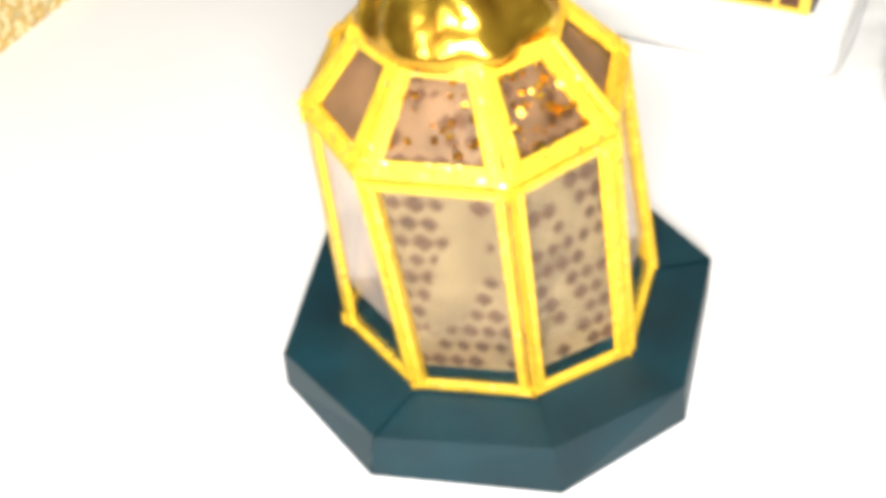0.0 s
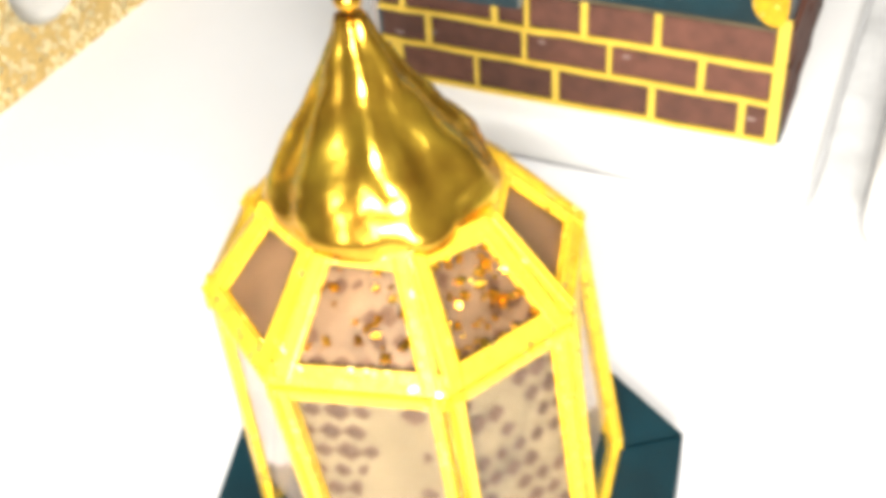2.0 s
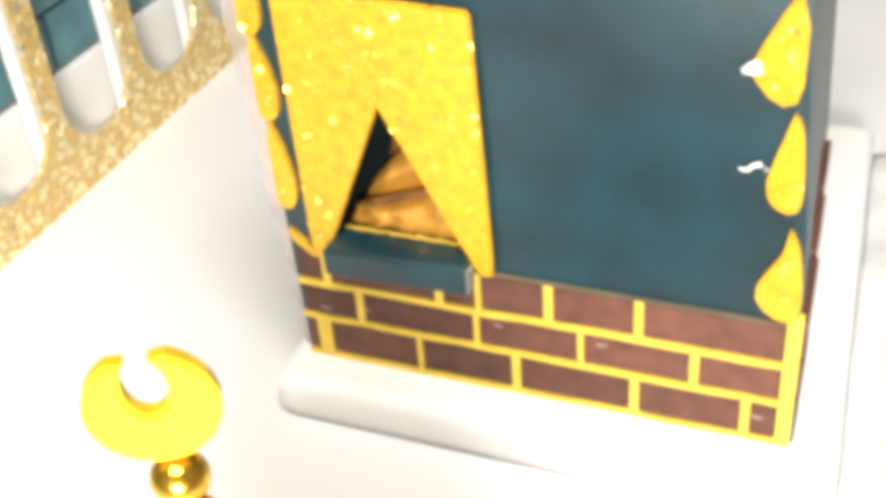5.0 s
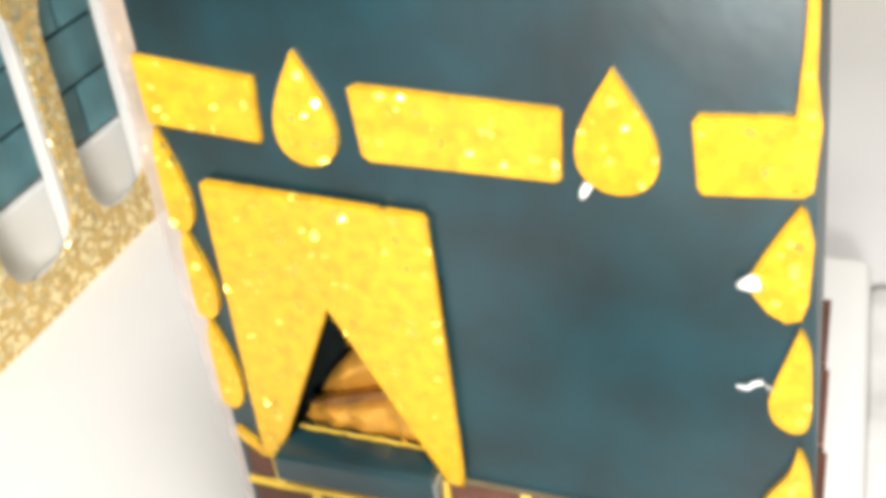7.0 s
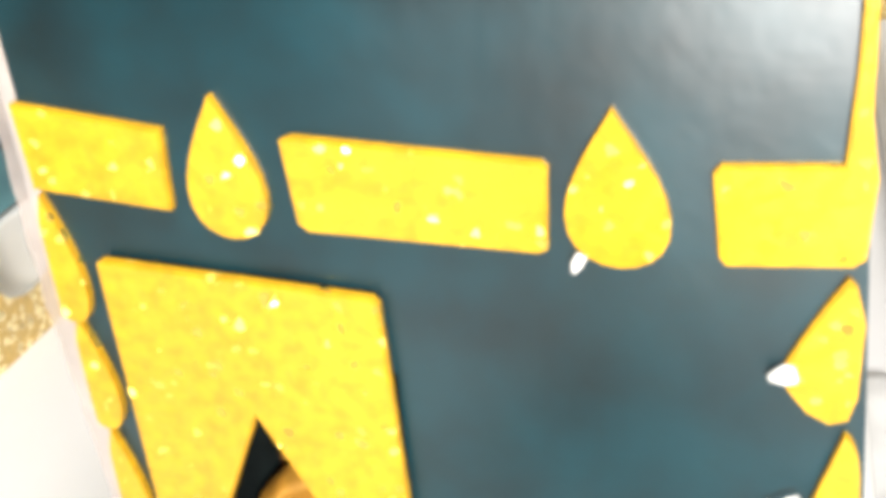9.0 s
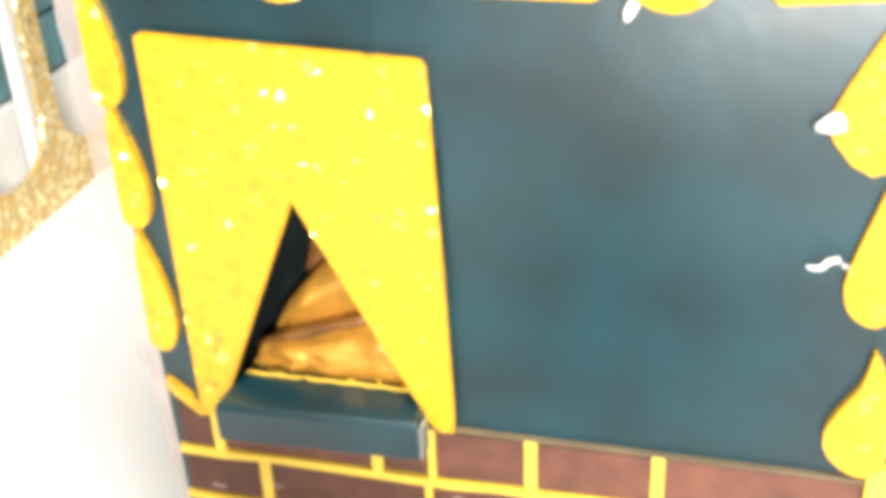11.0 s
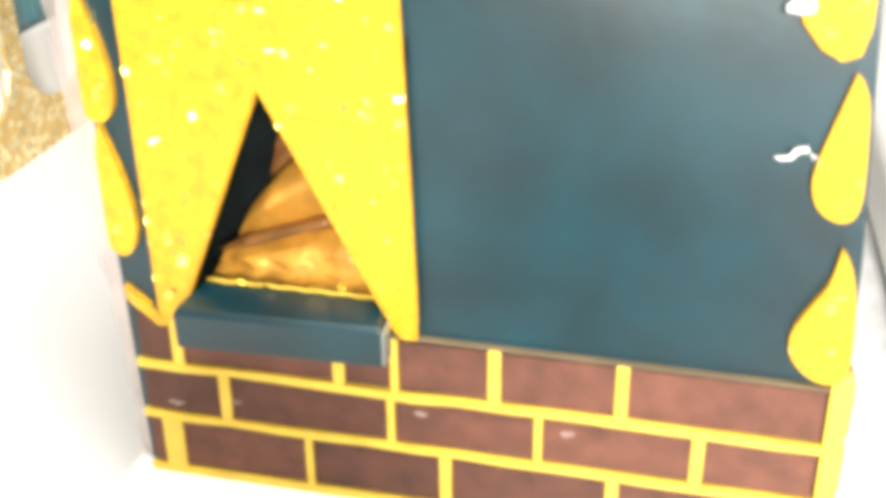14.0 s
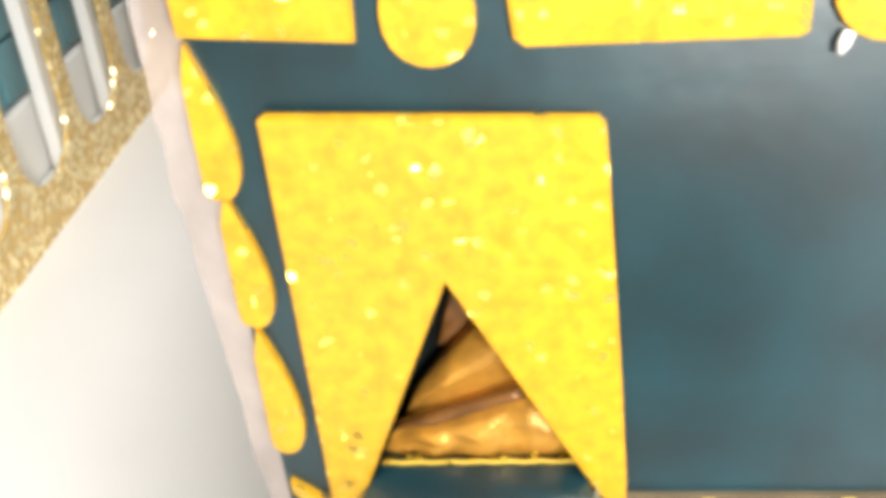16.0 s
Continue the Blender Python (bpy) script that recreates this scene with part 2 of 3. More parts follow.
# ---- setting ----
tagged(part("table_top", box(-1.5, 1.5, -1.5, 1.8, F - 0.03, F, 0.0), sheet_white), "white sheet covering the whole table", "table cover", kind="structure")
# Unseen walls and ceiling, added to bounce light and give the gold reflections.
tagged(part("bounce_wall_north", box(-1.5, 1.5, 1.8, 1.9, F - 0.03, 1.8), bounce_cream), "unseen dim cream wall, added for bounce and reflections", "wall", kind="structure")
tagged(part("bounce_wall_south", box(-1.5, 1.5, -1.6, -1.5, F - 0.03, 1.8), bounce_cream), "unseen dim cream wall, added for bounce and reflections", "wall", kind="structure")
tagged(part("bounce_wall_east", box(1.5, 1.6, -1.6, 1.9, F - 0.03, 1.8), bounce_cream), "unseen dim cream wall, added for bounce and reflections", "wall", kind="structure")
tagged(part("bounce_wall_west", box(-1.6, -1.5, -1.6, 1.9, F - 0.03, 1.8), bounce_cream), "unseen dim cream wall, added for bounce and reflections", "wall", kind="structure")
tagged(part("ceiling", box(-1.6, 1.6, -1.6, 1.9, 1.8, 1.9), bounce_cream), "unseen dim cream ceiling, added for bounce and reflections", "ceiling", kind="structure")

# ---- the platform under the black cube ----
plat = part("platform", box(-0.010, 0.228, -0.022, 0.262, F, -0.0002, 0.009, 4), board_white, smooth=True)
tagged(plat, "white rounded platform board under the black cube model", "platform")
slab = part("low_wall", box(0.254, 0.42, -0.036, 0.705, F, 0.020, 0.012, 4), board_white, smooth=True)
tagged(slab, "low white rounded block lying beside the platform", "block")

# a folded grey strip on the table, between the platform and the block
b = bmesh.new()
n, m = 40, 10
grid = []
for i in range(n + 1):
    y = -0.034 + 0.30 * i / n
    row = []
    for j in range(m + 1):
        u = j / m
        x = 0.2292 + 0.0235 * u + 0.0012 * noise.noise(Vector((y * 20, u, 3)))
        y = -0.034 + 0.30 * i / n + 0.030 * max(0, 1 - i / 6) * abs(u - 0.15)
        z = F + 0.0010 + min(1, i / 8) * 0.0022 * (1 + math.sin(u * 7 + 3 * noise.noise(Vector((y * 9, u * 2, 1))))) * 0.5
        row.append(b.verts.new((x, y, z)))
    grid.append(row)
for i in range(n):
    for j in range(m):
        b.faces.new((grid[i][j], grid[i + 1][j], grid[i + 1][j + 1], grid[i][j + 1]))
strip = part("grey_strip", b, strip_grey, smooth=True)
sol = strip.modifiers.new("thickness", "SOLIDIFY")
sol.thickness, sol.offset = 0.0004, 1
tagged(strip, "folded grey strip lying beside the white platform", "plastic strip")

# ---- the black cube model ----
cube = empty("cube_shrine_model")
tagged(cube, "black card cube model with gold glitter decoration and brick base", "model building")
W, D, H = 0.21, 0.238, 0.262


def narrowed(p):
    """The cube narrows a little towards its top."""
    return Vector((p.x + p.z / 0.2 * (0.002 - 0.03 * p.x), p.y, p.z * (1 - 0.135 * p.z)))


SHAPE[cube.name] = narrowed
LEVELS = ((0.0, 0.0, W), (0.10, -0.002, 0.2055), (0.20, -0.004, 0.1980), (H, -0.006, 0.1912))
b = loft([[(lo, 0.018, z), (hi, 0.018, z), (hi - 0.007, D, z), (lo, D, z)] for z, lo, hi in LEVELS])
part("body", bevelled(b, 0.0008), cloth_black, cube)
NICHE = (0.020, 0.0885, 0.150)
outline = [(lo, z) for z, lo, hi in LEVELS] + [(hi, z) for z, lo, hi in reversed(LEVELS)]
outline += [(NICHE[1], 0.0), (NICHE[1], NICHE[2]), (NICHE[0], NICHE[2]), (NICHE[0], 0.0)]
part("front_panel", plate(outline, 0.0179, 0.0, 0.0010), cloth_black, cube, "glossy black card front with a door niche")
part("roof", box(0.002, 0.184, 0.008, D - 0.01, H + 0.0005, H + 0.003, 0.0008), board_white, cube, "white paper roof sheet")

# brick band on the front
rows_z = [(0.0024, 0.0206), (0.0232, 0.0396), (0.0424, 0.0598)]
joints = [[0.010, 0.055, 0.098, 0.1475, 0.191], [0.029, 0.0815, 0.1255, 0.1705], [0.015, 0.066, 0.083, 0.1125, 0.1485]]
for (z0, z1), xs in zip(rows_z, joints):
    ends = [0.001] + xs + [0.2035]
    for a, c in zip(ends, ends[1:]):
        if c - a > 0.008:
            part("brick", box(a + 0.0012, c - 0.0012, -0.0012, 0.0004, z0 + 0.0004, z1 - 0.0004, 0.0004, 1), brick_brown, cube)
strip_rows = [(0.0, 0.0024), (0.0206, 0.0232), (0.0396, 0.0424)]
for z0, z1 in strip_rows:
    b = bmesh.new()
    n = 14
    pts = []
    for k in range(n + 1):
        x = 0.001 + 0.203 * k / n
        w = 0.0013 * noise.noise(Vector((x * 40, z0 * 300, 1)))
        pts.append((x, z0 + w, z1 + w))
    out = [(x, hi) for x, lo, hi in pts] + [(x, lo) for x, lo, hi in reversed(pts)]
    part("mortar_strip", plate(out, 0.0, -0.0024, 0.0004), gold_strip, cube, "gold mortar strip")
part("mortar_strip", plate([(0.001, 0.0610), (0.204, 0.0600), (0.204, 0.0612), (0.001, 0.0622)], 0.0, -0.0018, 0.0002), lattice_card, cube, "thin pale mortar strip")
for (z0, z1), xs in zip(rows_z, joints):
    for x in xs:
        w = 0.0034 if x == 0.010 else 0.0012 + 0.0006 * (math.sin(x * 900) > 0)
        part("mortar_joint", box(x - w, x + w, -0.0022, 0.0, z0 - 0.0006, z1 + 0.0006, 0.0003, 1), gold_strip, cube, "gold mortar joint")
part("corner_strip", box(0.2028, 0.2085, -0.0026, 0.001, 0.0, 0.066, 0.0007), gold_strip, cube, "gold corner strip")

# side face: bricks and strips
for i, (z0, z1) in enumerate(rows_z):
    y = 0.003
    k = 0
    while y < 0.13:
        ln = 0.042 if k or i % 2 == 0 else 0.022
        part("brick", box(W - 0.0030 - 0.007 * y / D, W + 0.0001 - 0.007 * y / D, y, min(y + ln, D - 0.002), z0 + 0.0004, z1 - 0.0004, 0.0003, 1), brick_brown, cube)
        y += ln + 0.0035
        k += 1

# gold band: bars and drops
part("band_panel", plate([(-0.0055, 0.2235), (0.0355, 0.2185), (0.0345, 0.1960), (-0.0045, 0.1995)], 0.0, -0.0028), gold_foam, cube, "gold glitter foam bar")
part("band_panel", plate([(0.0665, 0.2175), (0.069, 0.2185), (0.1285, 0.2155), (0.130, 0.2140), (0.1295, 0.1930), (0.1275, 0.1920), (0.071, 0.1930), (0.0685, 0.1950)], 0.0, -0.0028), gold_foam, cube, "gold glitter foam bar")
part("band_panel", plate([(0.1655, 0.2150), (0.167, 0.2170), (0.1915, 0.2185), (0.1922, 0.2390), (0.1918, 0.2760), (0.1938, 0.2760), (0.1958, 0.2300), (0.1982, 0.2160), (0.1975, 0.1965), (0.195, 0.1945), (0.169, 0.1925), (0.1675, 0.1945)], 0.0, -0.0028), gold_foam, cube, "gold glitter corner bar with upright strip")
part("teardrop", plate(drop_outline(0.0510, 0.2283, 0.1894, 0.0228, -0.001), 0.0, -0.0028), gold_foam, cube, "gold glitter teardrop")
band_drop = part("teardrop", plate(drop_outline(0.1460, 0.2293, 0.1899, 0.0260, -0.002), 0.0, -0.0028), gold_foam, cube, "gold glitter teardrop")
# drops folded over the edges
pulled_drop = part("teardrop", plate([(0.1945, 0.1915), (0.1905, 0.184), (0.1855, 0.1735), (0.1822, 0.1655), (0.1838, 0.1605), (0.1885, 0.1545), (0.1935, 0.1518), (0.1975, 0.1535), (0.1990, 0.160), (0.1990, 0.180), (0.1965, 0.1895)], 0.0, -0.0028), gold_foam, cube, "gold glitter teardrop with a pulled corner")
for drop in ([(0.1972, 0.1490), (0.1950, 0.1410), (0.1926, 0.1318), (0.1905, 0.1235), (0.1908, 0.1180), (0.1925, 0.1138), (0.1955, 0.1112), (0.1990, 0.1102), (0.2020, 0.1120), (0.2030, 0.1180), (0.2022, 0.1300), (0.2012, 0.1420), (0.1992, 0.1475)],
             [(0.2000, 0.1030), (0.1986, 0.0930), (0.1955, 0.0875), (0.1920, 0.0810), (0.1904, 0.0765), (0.1908, 0.0712), (0.1932, 0.0672), (0.1968, 0.0642), (0.2008, 0.0626), (0.2050, 0.0640), (0.2068, 0.0700), (0.2060, 0.0820), (0.2044, 0.0945), (0.2020, 0.1010)]):
    part("teardrop", plate(rounded(drop), 0.0, -0.0028, 0.0004), gold_foam, cube, "gold glitter teardrop folded over the edge")
for tip, bottom, cx in ((0.198, 0.158, -0.0015), (0.160, 0.121, 0.0005), (0.121, 0.079, 0.002)):
    part("teardrop", plate(drop_outline(cx, tip, bottom, 0.0135, -0.002, cut=(cx - 0.004, 1)), 0.0, -0.0028), gold_foam, cube, "gold glitter teardrop folded over the edge")
part("edge_strip", plate([(0.0005, 0.0685), (0.012, 0.0590), (0.014, 0.0560), (0.010, 0.0555), (0.0005, 0.0640)], 0.0, -0.0024, 0.0003), gold_foam, cube, "gold glitter edge strip")

# the hanging over the door
part("door_hanging", plate([(0.0105, 0.1795), (0.0120, 0.1805), (0.0860, 0.1765), (0.0877, 0.1745), (0.0900, 0.110), (0.0910, 0.070), (0.0908, 0.0625), (0.0865, 0.0625), (0.0835, 0.066), (0.0490, 0.1345), (0.0210, 0.0650), (0.0180, 0.0595), (0.0135, 0.0590), (0.0120, 0.0640)], -0.0022, -0.0050), gold_foam, cube, "gold glitter foam door curtain cut to two points")
# near-black panels on the niche walls, added to stand in for its shade
part("niche_shade_panel", box(NICHE[0], NICHE[0] + 0.0012, 0.0012, 0.0172, 0.0610, NICHE[2], 0.0002, 1), niche_shade, cube, "dull black panel that puts shade into the door niche")
part("niche_shade_panel", box(NICHE[1] - 0.0012, NICHE[1], 0.0012, 0.0172, 0.0610, NICHE[2], 0.0002, 1), niche_shade, cube, "dull black panel that puts shade into the door niche")
part("niche_shade_panel", box(NICHE[0], NICHE[1], 0.0173, 0.0178, 0.0610, NICHE[2], 0.0001, 1), niche_shade, cube, "dull black panel that puts shade into the door niche")
# satin in the door niche: an upper swag over a lower bunched one
def swag(name, left, right, back, low, high, depth, folds, text, skew=1.0, mat=None):
    """A bulging piece of cloth; left, right give its x and low, high its z along the other way, from 0 to 1."""
    bm = bmesh.new()
    n, m = 44, 26
    grid = []
    for i in range(n + 1):
        row = []
        for j in range(m + 1):
            u, v = i / n, j / m
            x = left(v) * (1 - u) + right * u
            z = low(u) * (1 - v) + high(u) * v
            bulge = math.sqrt(max(0.0, math.sin(math.pi * v ** skew))) * min(1.0, 0.25 + 3.2 * u)
            y = back - depth * bulge - folds(u, v) + 0.0008 * noise.noise(Vector((u * 5, v * 5, depth * 900)))
            row.append(bm.verts.new((x, y, z)))
        grid.append(row)
    for i in range(n):
        for j in range(m):
            bm.faces.new((grid[i][j], grid[i + 1][j], grid[i + 1][j + 1], grid[i][j + 1]))
    cloth = part(name, bm, mat or satin_bronze, cube, text, True)
    thick = cloth.modifiers.new("thickness", "SOLIDIFY")
    thick.thickness = 0.0006
    return cloth


swag("satin_swag", lambda v: 0.0300 + 0.0045 * v, 0.088, 0.0120,
     lambda u: 0.0750 + 0.017 * u ** 0.8, lambda u: 0.0860 + 0.034 * min(1, u * 1.9) ** 0.75, 0.0075,
     lambda u, v: 0.0005 * math.sin(9 * v + 4 * u), "smooth bronze satin swag in the door niche", 1.7)
hem = swag("satin_swag", lambda v: 0.0240 + 0.006 * v, 0.088, 0.0095,
     lambda u: 0.0680, lambda u: 0.0800 + 0.0155 * u ** 0.8, 0.0075,
     lambda u, v: 0.0009 * math.sin(26 * u + 5 * v + 3 * noise.noise(Vector((u * 4, v * 3, 2)))) * math.sin(math.pi * v), "bunched bronze satin along the door step")
# satin deep in the niche, its shade put into the colour
swag("satin_lining", lambda v: 0.0420 + 0.008 * v, 0.074, 0.0160,
     lambda u: 0.1000 + 0.008 * u, lambda u: 0.1290 + 0.006 * math.sin(3 * u), 0.0025,
     lambda u, v: 0.0008 * math.sin(11 * u + 4 * v), "bronze satin deep in the niche, coloured dark for shade", 1.0, satin_shaded)
# crease under the upper swag, its shading coloured brown
fold = [Vector((0.0290 + 0.036 * k / 12, 0.0060 - 0.0030 * min(1, k / 4), 0.0795 + 0.0150 * (k / 12) ** 0.8)) for k in range(13)]
part("satin_fold", tube(fold, [0.0006 + 0.0014 * min(1, k / 4) for k in range(13)]), satin_shaded, cube, "fold between the two swags, coloured brown for shade", True)
fringe = bmesh.new()
rnd = random.Random(21)
for k in range(16):
    x, z = rnd.uniform(0.026, 0.086), 0.0722 + rnd.uniform(-0.0006, 0.0016)
    c = Vector((x, 0.0015 + rnd.uniform(-0.001, 0.001), z))
    turn = Matrix.Rotation(rnd.uniform(-0.8, 0.8), 3, "Y") @ Matrix.Rotation(rnd.uniform(-1.0, 0.4), 3, "X")
    size = rnd.uniform(0.0006, 0.0013)
    fringe.faces.new([fringe.verts.new(c + turn @ (Vector(d) * size)) for d in ((-1, 0, -0.6), (1, 0, -0.6), (0.9, 0, 0.6), (-0.9, 0, 0.7))])
under(part("glitter_trim", fringe, gold_metal, cube, "gold sequin trim along the satin hem"), hem)["kind"] = "stuff"
under(part("hem_cord", tube([(0.026 + 0.0545 * k / 20, 0.0012, 0.0718 + 0.0002 * math.sin(k * 2.1)) for k in range(21)], 0.0006), gold_strip, cube, "thin pale gold cord along the hem", True), hem)
sill = loft([[(0.0240, 0.014, 0.0560), (0.0240, 0.014, 0.0685), (0.0250, 0.002, 0.0712), (0.0210, -0.0108, 0.0682), (0.0205, -0.0122, 0.0668), (0.0208, -0.0120, 0.0556)],
             [(0.0800, 0.014, 0.0560), (0.0800, 0.014, 0.0685), (0.0805, 0.002, 0.0712), (0.0822, -0.0108, 0.0698), (0.0826, -0.0122, 0.0684), (0.0824, -0.0120, 0.0572)]])
sill_ob = part("door_sill", bevelled(sill, 0.0006), cloth_black, cube, "folded black card door step")
under(part("sill_tape", box(0.0826, 0.0838, -0.0124, -0.0060, 0.0580, 0.0690, 0.0004), film_grey, cube, "grey tape on the end of the door step"), sill_ob)

# tape round the top edge
b = bmesh.new()
n, m = 90, 12
grid = []
for k in range(n + 1):
    u = k / n
    x = -0.0065 + 0.1955 * u
    row = []
    for j in range(m + 1):
        v = j / m
        crease = 0.0007 * noise.noise(Vector((x * 55, v * 5, 4))) + 0.0004 * noise.noise(Vector((x * 160, v * 9, 8)))
        if v < 0.55:
            # down the front, its lower border lifting a little off the card
            w = v / 0.55
            z = H - 0.0035 - 0.0020 * u + (0.0040 + 0.0020 * u) * w
            y = -0.0009 - 0.0010 * (1 - w) ** 4 + min(0.0, crease)
        else:
            # over the edge and on to the roof
            w = (v - 0.55) / 0.45
            z = H + 0.0006 + 0.0034 * math.sin(min(1, w * 1.3) * 1.57) + abs(crease) * 2 + 0.009 * w * max(0, (u - 0.90) / 0.10) ** 0.7
            y = -0.0012 + (0.016 + 0.006 * noise.noise(Vector((x * 14, 2, 0)))) * w
        row.append(b.verts.new((x, y, z)))
    grid.append(row)
for k in range(n):
    for j in range(m):
        b.faces.new((grid[k][j], grid[k + 1][j], grid[k + 1][j + 1], grid[k][j + 1]))
tape = part("edge_tape", b, film_grey, cube, "wrinkled shiny clear tape along the top edge", True)
sol = tape.modifiers.new("thickness", "SOLIDIFY")
sol.thickness = 0.0003
# scraps of black card showing between the tape and the roof sheet
for x0, x1, d in ((0.012, 0.050, 0.0035), (0.072, 0.112, 0.0030), (0.150, 0.166, 0.0045), (0.168, 0.186, 0.0070)):
    scrap = part("card_scrap", plate([(x0, 0.0), (x1, 0.0), ((x0 + x1) / 2 + 0.004, d), ((x0 + x1) / 2 - 0.006, d * 0.8)], 0.0, 0.0006, 0.0001), cloth_black, None, "black card scrap under the tape")
    for v in scrap.data.vertices:
        x, y, z = v.co
        v.co = narrowed(Vector((x, 0.014 + z, H + 0.0052 + y)))
    under(scrap, tape)

# loose film standing off the left edge
b = bmesh.new()
n = 48
col_a, col_b = [], []
for k in range(n + 1):
    z = 0.001 + 0.258 * k / n
    w = 0.0120 * min(1, 0.40 + z * 4) + 0.0016 * noise.noise(Vector((z * 60, 5, 0))) + 0.0006 * noise.noise(Vector((z * 200, 9, 0)))
    x = 0.0005 - 0.025 * z
    col_a.append(b.verts.new((x, 0.0015, z)))
    col_b.append(b.verts.new((x - w, 0.004 + 0.001 * noise.noise(Vector((z * 30, 2, 0))), z)))
for k in range(n):
    b.faces.new((col_a[k], col_b[k], col_b[k + 1], col_a[k + 1]))
part("loose_film", b, film_veil, cube, "loose translucent film along the left edge", True)

# strings and blobs of hot glue
under(part("glue_blob", tube([(0.1850, -0.002, 0.1655), (0.1825, -0.003, 0.1650), (0.1795, -0.003, 0.1640)], [0.0028, 0.0024, 0.0010]), glue_white, cube, "white hot glue blob", True), pulled_drop)
part("glue_string", tube([(0.1905, -0.003, 0.1275), (0.188, -0.004, 0.1302), (0.1860, -0.005, 0.1300), (0.1845, -0.005, 0.1280), (0.1825, -0.004, 0.1272), (0.181, -0.004, 0.1275)], [0.0009, 0.0009, 0.0008, 0.0007, 0.0006, 0.0003]), glue_white, cube, "white hot glue string", True)
under(part("glue_blob", tube([(0.1375, -0.002, 0.1925), (0.1362, -0.0028, 0.1900), (0.1355, -0.003, 0.1880)], [0.0014, 0.0015, 0.0007]), glue_white, cube, "white hot glue blob", True), band_drop)

rnd = random.Random(11)
for x, z in ((0.134, 0.0345), (0.196, 0.0120), (0.091, 0.0350), (0.031, 0.0300), (0.012, 0.0270)):
    out = []
    for k in range(12):
        a = k * math.tau / 12
        r = rnd.uniform(0.4, 1.0)
        out.append((x + 0.0032 * r * math.cos(a), z + 0.0014 * r * math.sin(a)))
    part("glue_smear", plate(out, -0.0010, -0.00135, 0.0001), smear_grey, cube, "dried glue smear on a brick")

# ---- the octagonal plinth and the lantern ----
CX, CY = 0.1394, -0.2351
ZB, ZS, ZN = -0.0062, 0.0972, 0.1220


def ring8(angles, radii, z):
    return [Vector((CX + r * math.cos(radians(a)), CY + r * math.sin(radians(a)), z)) for a, r in zip(angles, radii)]


plinth = empty("octagonal_plinth", (CX, CY, F))
tagged(plinth, "black card octagonal plinth under the gold lantern model", "plinth")
PA, PR = (223, 260.5, 309, 348.5, 35, 80, 125, 172), (0.0900, 0.0835, 0.0780, 0.0840, 0.0885, 0.087, 0.087, 0.088)
PB = (0.0915, 0.0885, 0.0853, 0.0862, 0.0890, 0.088, 0.088, 0.089)
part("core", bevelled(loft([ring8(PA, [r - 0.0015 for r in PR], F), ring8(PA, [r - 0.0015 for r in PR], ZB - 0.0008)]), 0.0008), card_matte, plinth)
outer, inner = ring8(PA, PR, 0), ring8(PA, [0.048] * 8, 0)
for k in range(8):
    p, q, r, s = outer[k], outer[(k + 1) % 8], inner[(k + 1) % 8], inner[k]
    lift = 0.0004 if k % 2 else 0.0014
    b = bmesh.new()
    verts = [b.verts.new((CX + (c.x - CX) * f, CY + (c.y - CY) * f, z)) for z, i in ((F, 1), (ZB + lift, 0)) for c, f in ((p, (PB[k] / PR[k]) ** i), (q, (PB[(k + 1) % 8] / PR[(k + 1) % 8]) ** i))]
    lip = [b.verts.new((c.x, c.y, ZB + lift)) for c in (r, s)]
    low = [b.verts.new((c.x, c.y, ZB - 0.0005)) for c in (r, s)]
    b.faces.new((verts[0], verts[1], verts[3], verts[2]))
    b.faces.new((verts[2], verts[3], lip[0], lip[1]))
    b.faces.new((lip[1], lip[0], low[0], low[1]))
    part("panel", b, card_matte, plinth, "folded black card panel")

lantern = empty("lantern_model", (CX, CY, ZB))
tagged(lantern, "gold framed octagonal lantern model with crescent finial on a black plinth", "lantern")
SHAPE[lantern.name] = lambda p: Vector((p.x - 0.0925 * (p.z - ZB), p.y + 0.022 * (p.z - ZB), p.z))
LA = (217, 260.5, 307.5, 350.5, 37, 82, 127, 172)
lo = ring8(LA, (0.0620, 0.0565, 0.0535, 0.0590, 0.0650, 0.061, 0.060, 0.061), ZB + 0.0035)
sh = ring8(LA, (0.0566, 0.0590, 0.0580, 0.0565, 0.0564, 0.057, 0.057, 0.057), ZS)
nk = ring8(LA, (0.0348, 0.0322, 0.0335, 0.0350, 0.0345, 0.034, 0.034, 0.034), ZN)
mid = Vector((CX, CY, 0))


def outward(p, q=None, up=0.0):
    m = (p + q) / 2 if q else p
    d = m - mid
    return Vector((d.x, d.y, 0)).normalized() + Vector((0, 0, up))


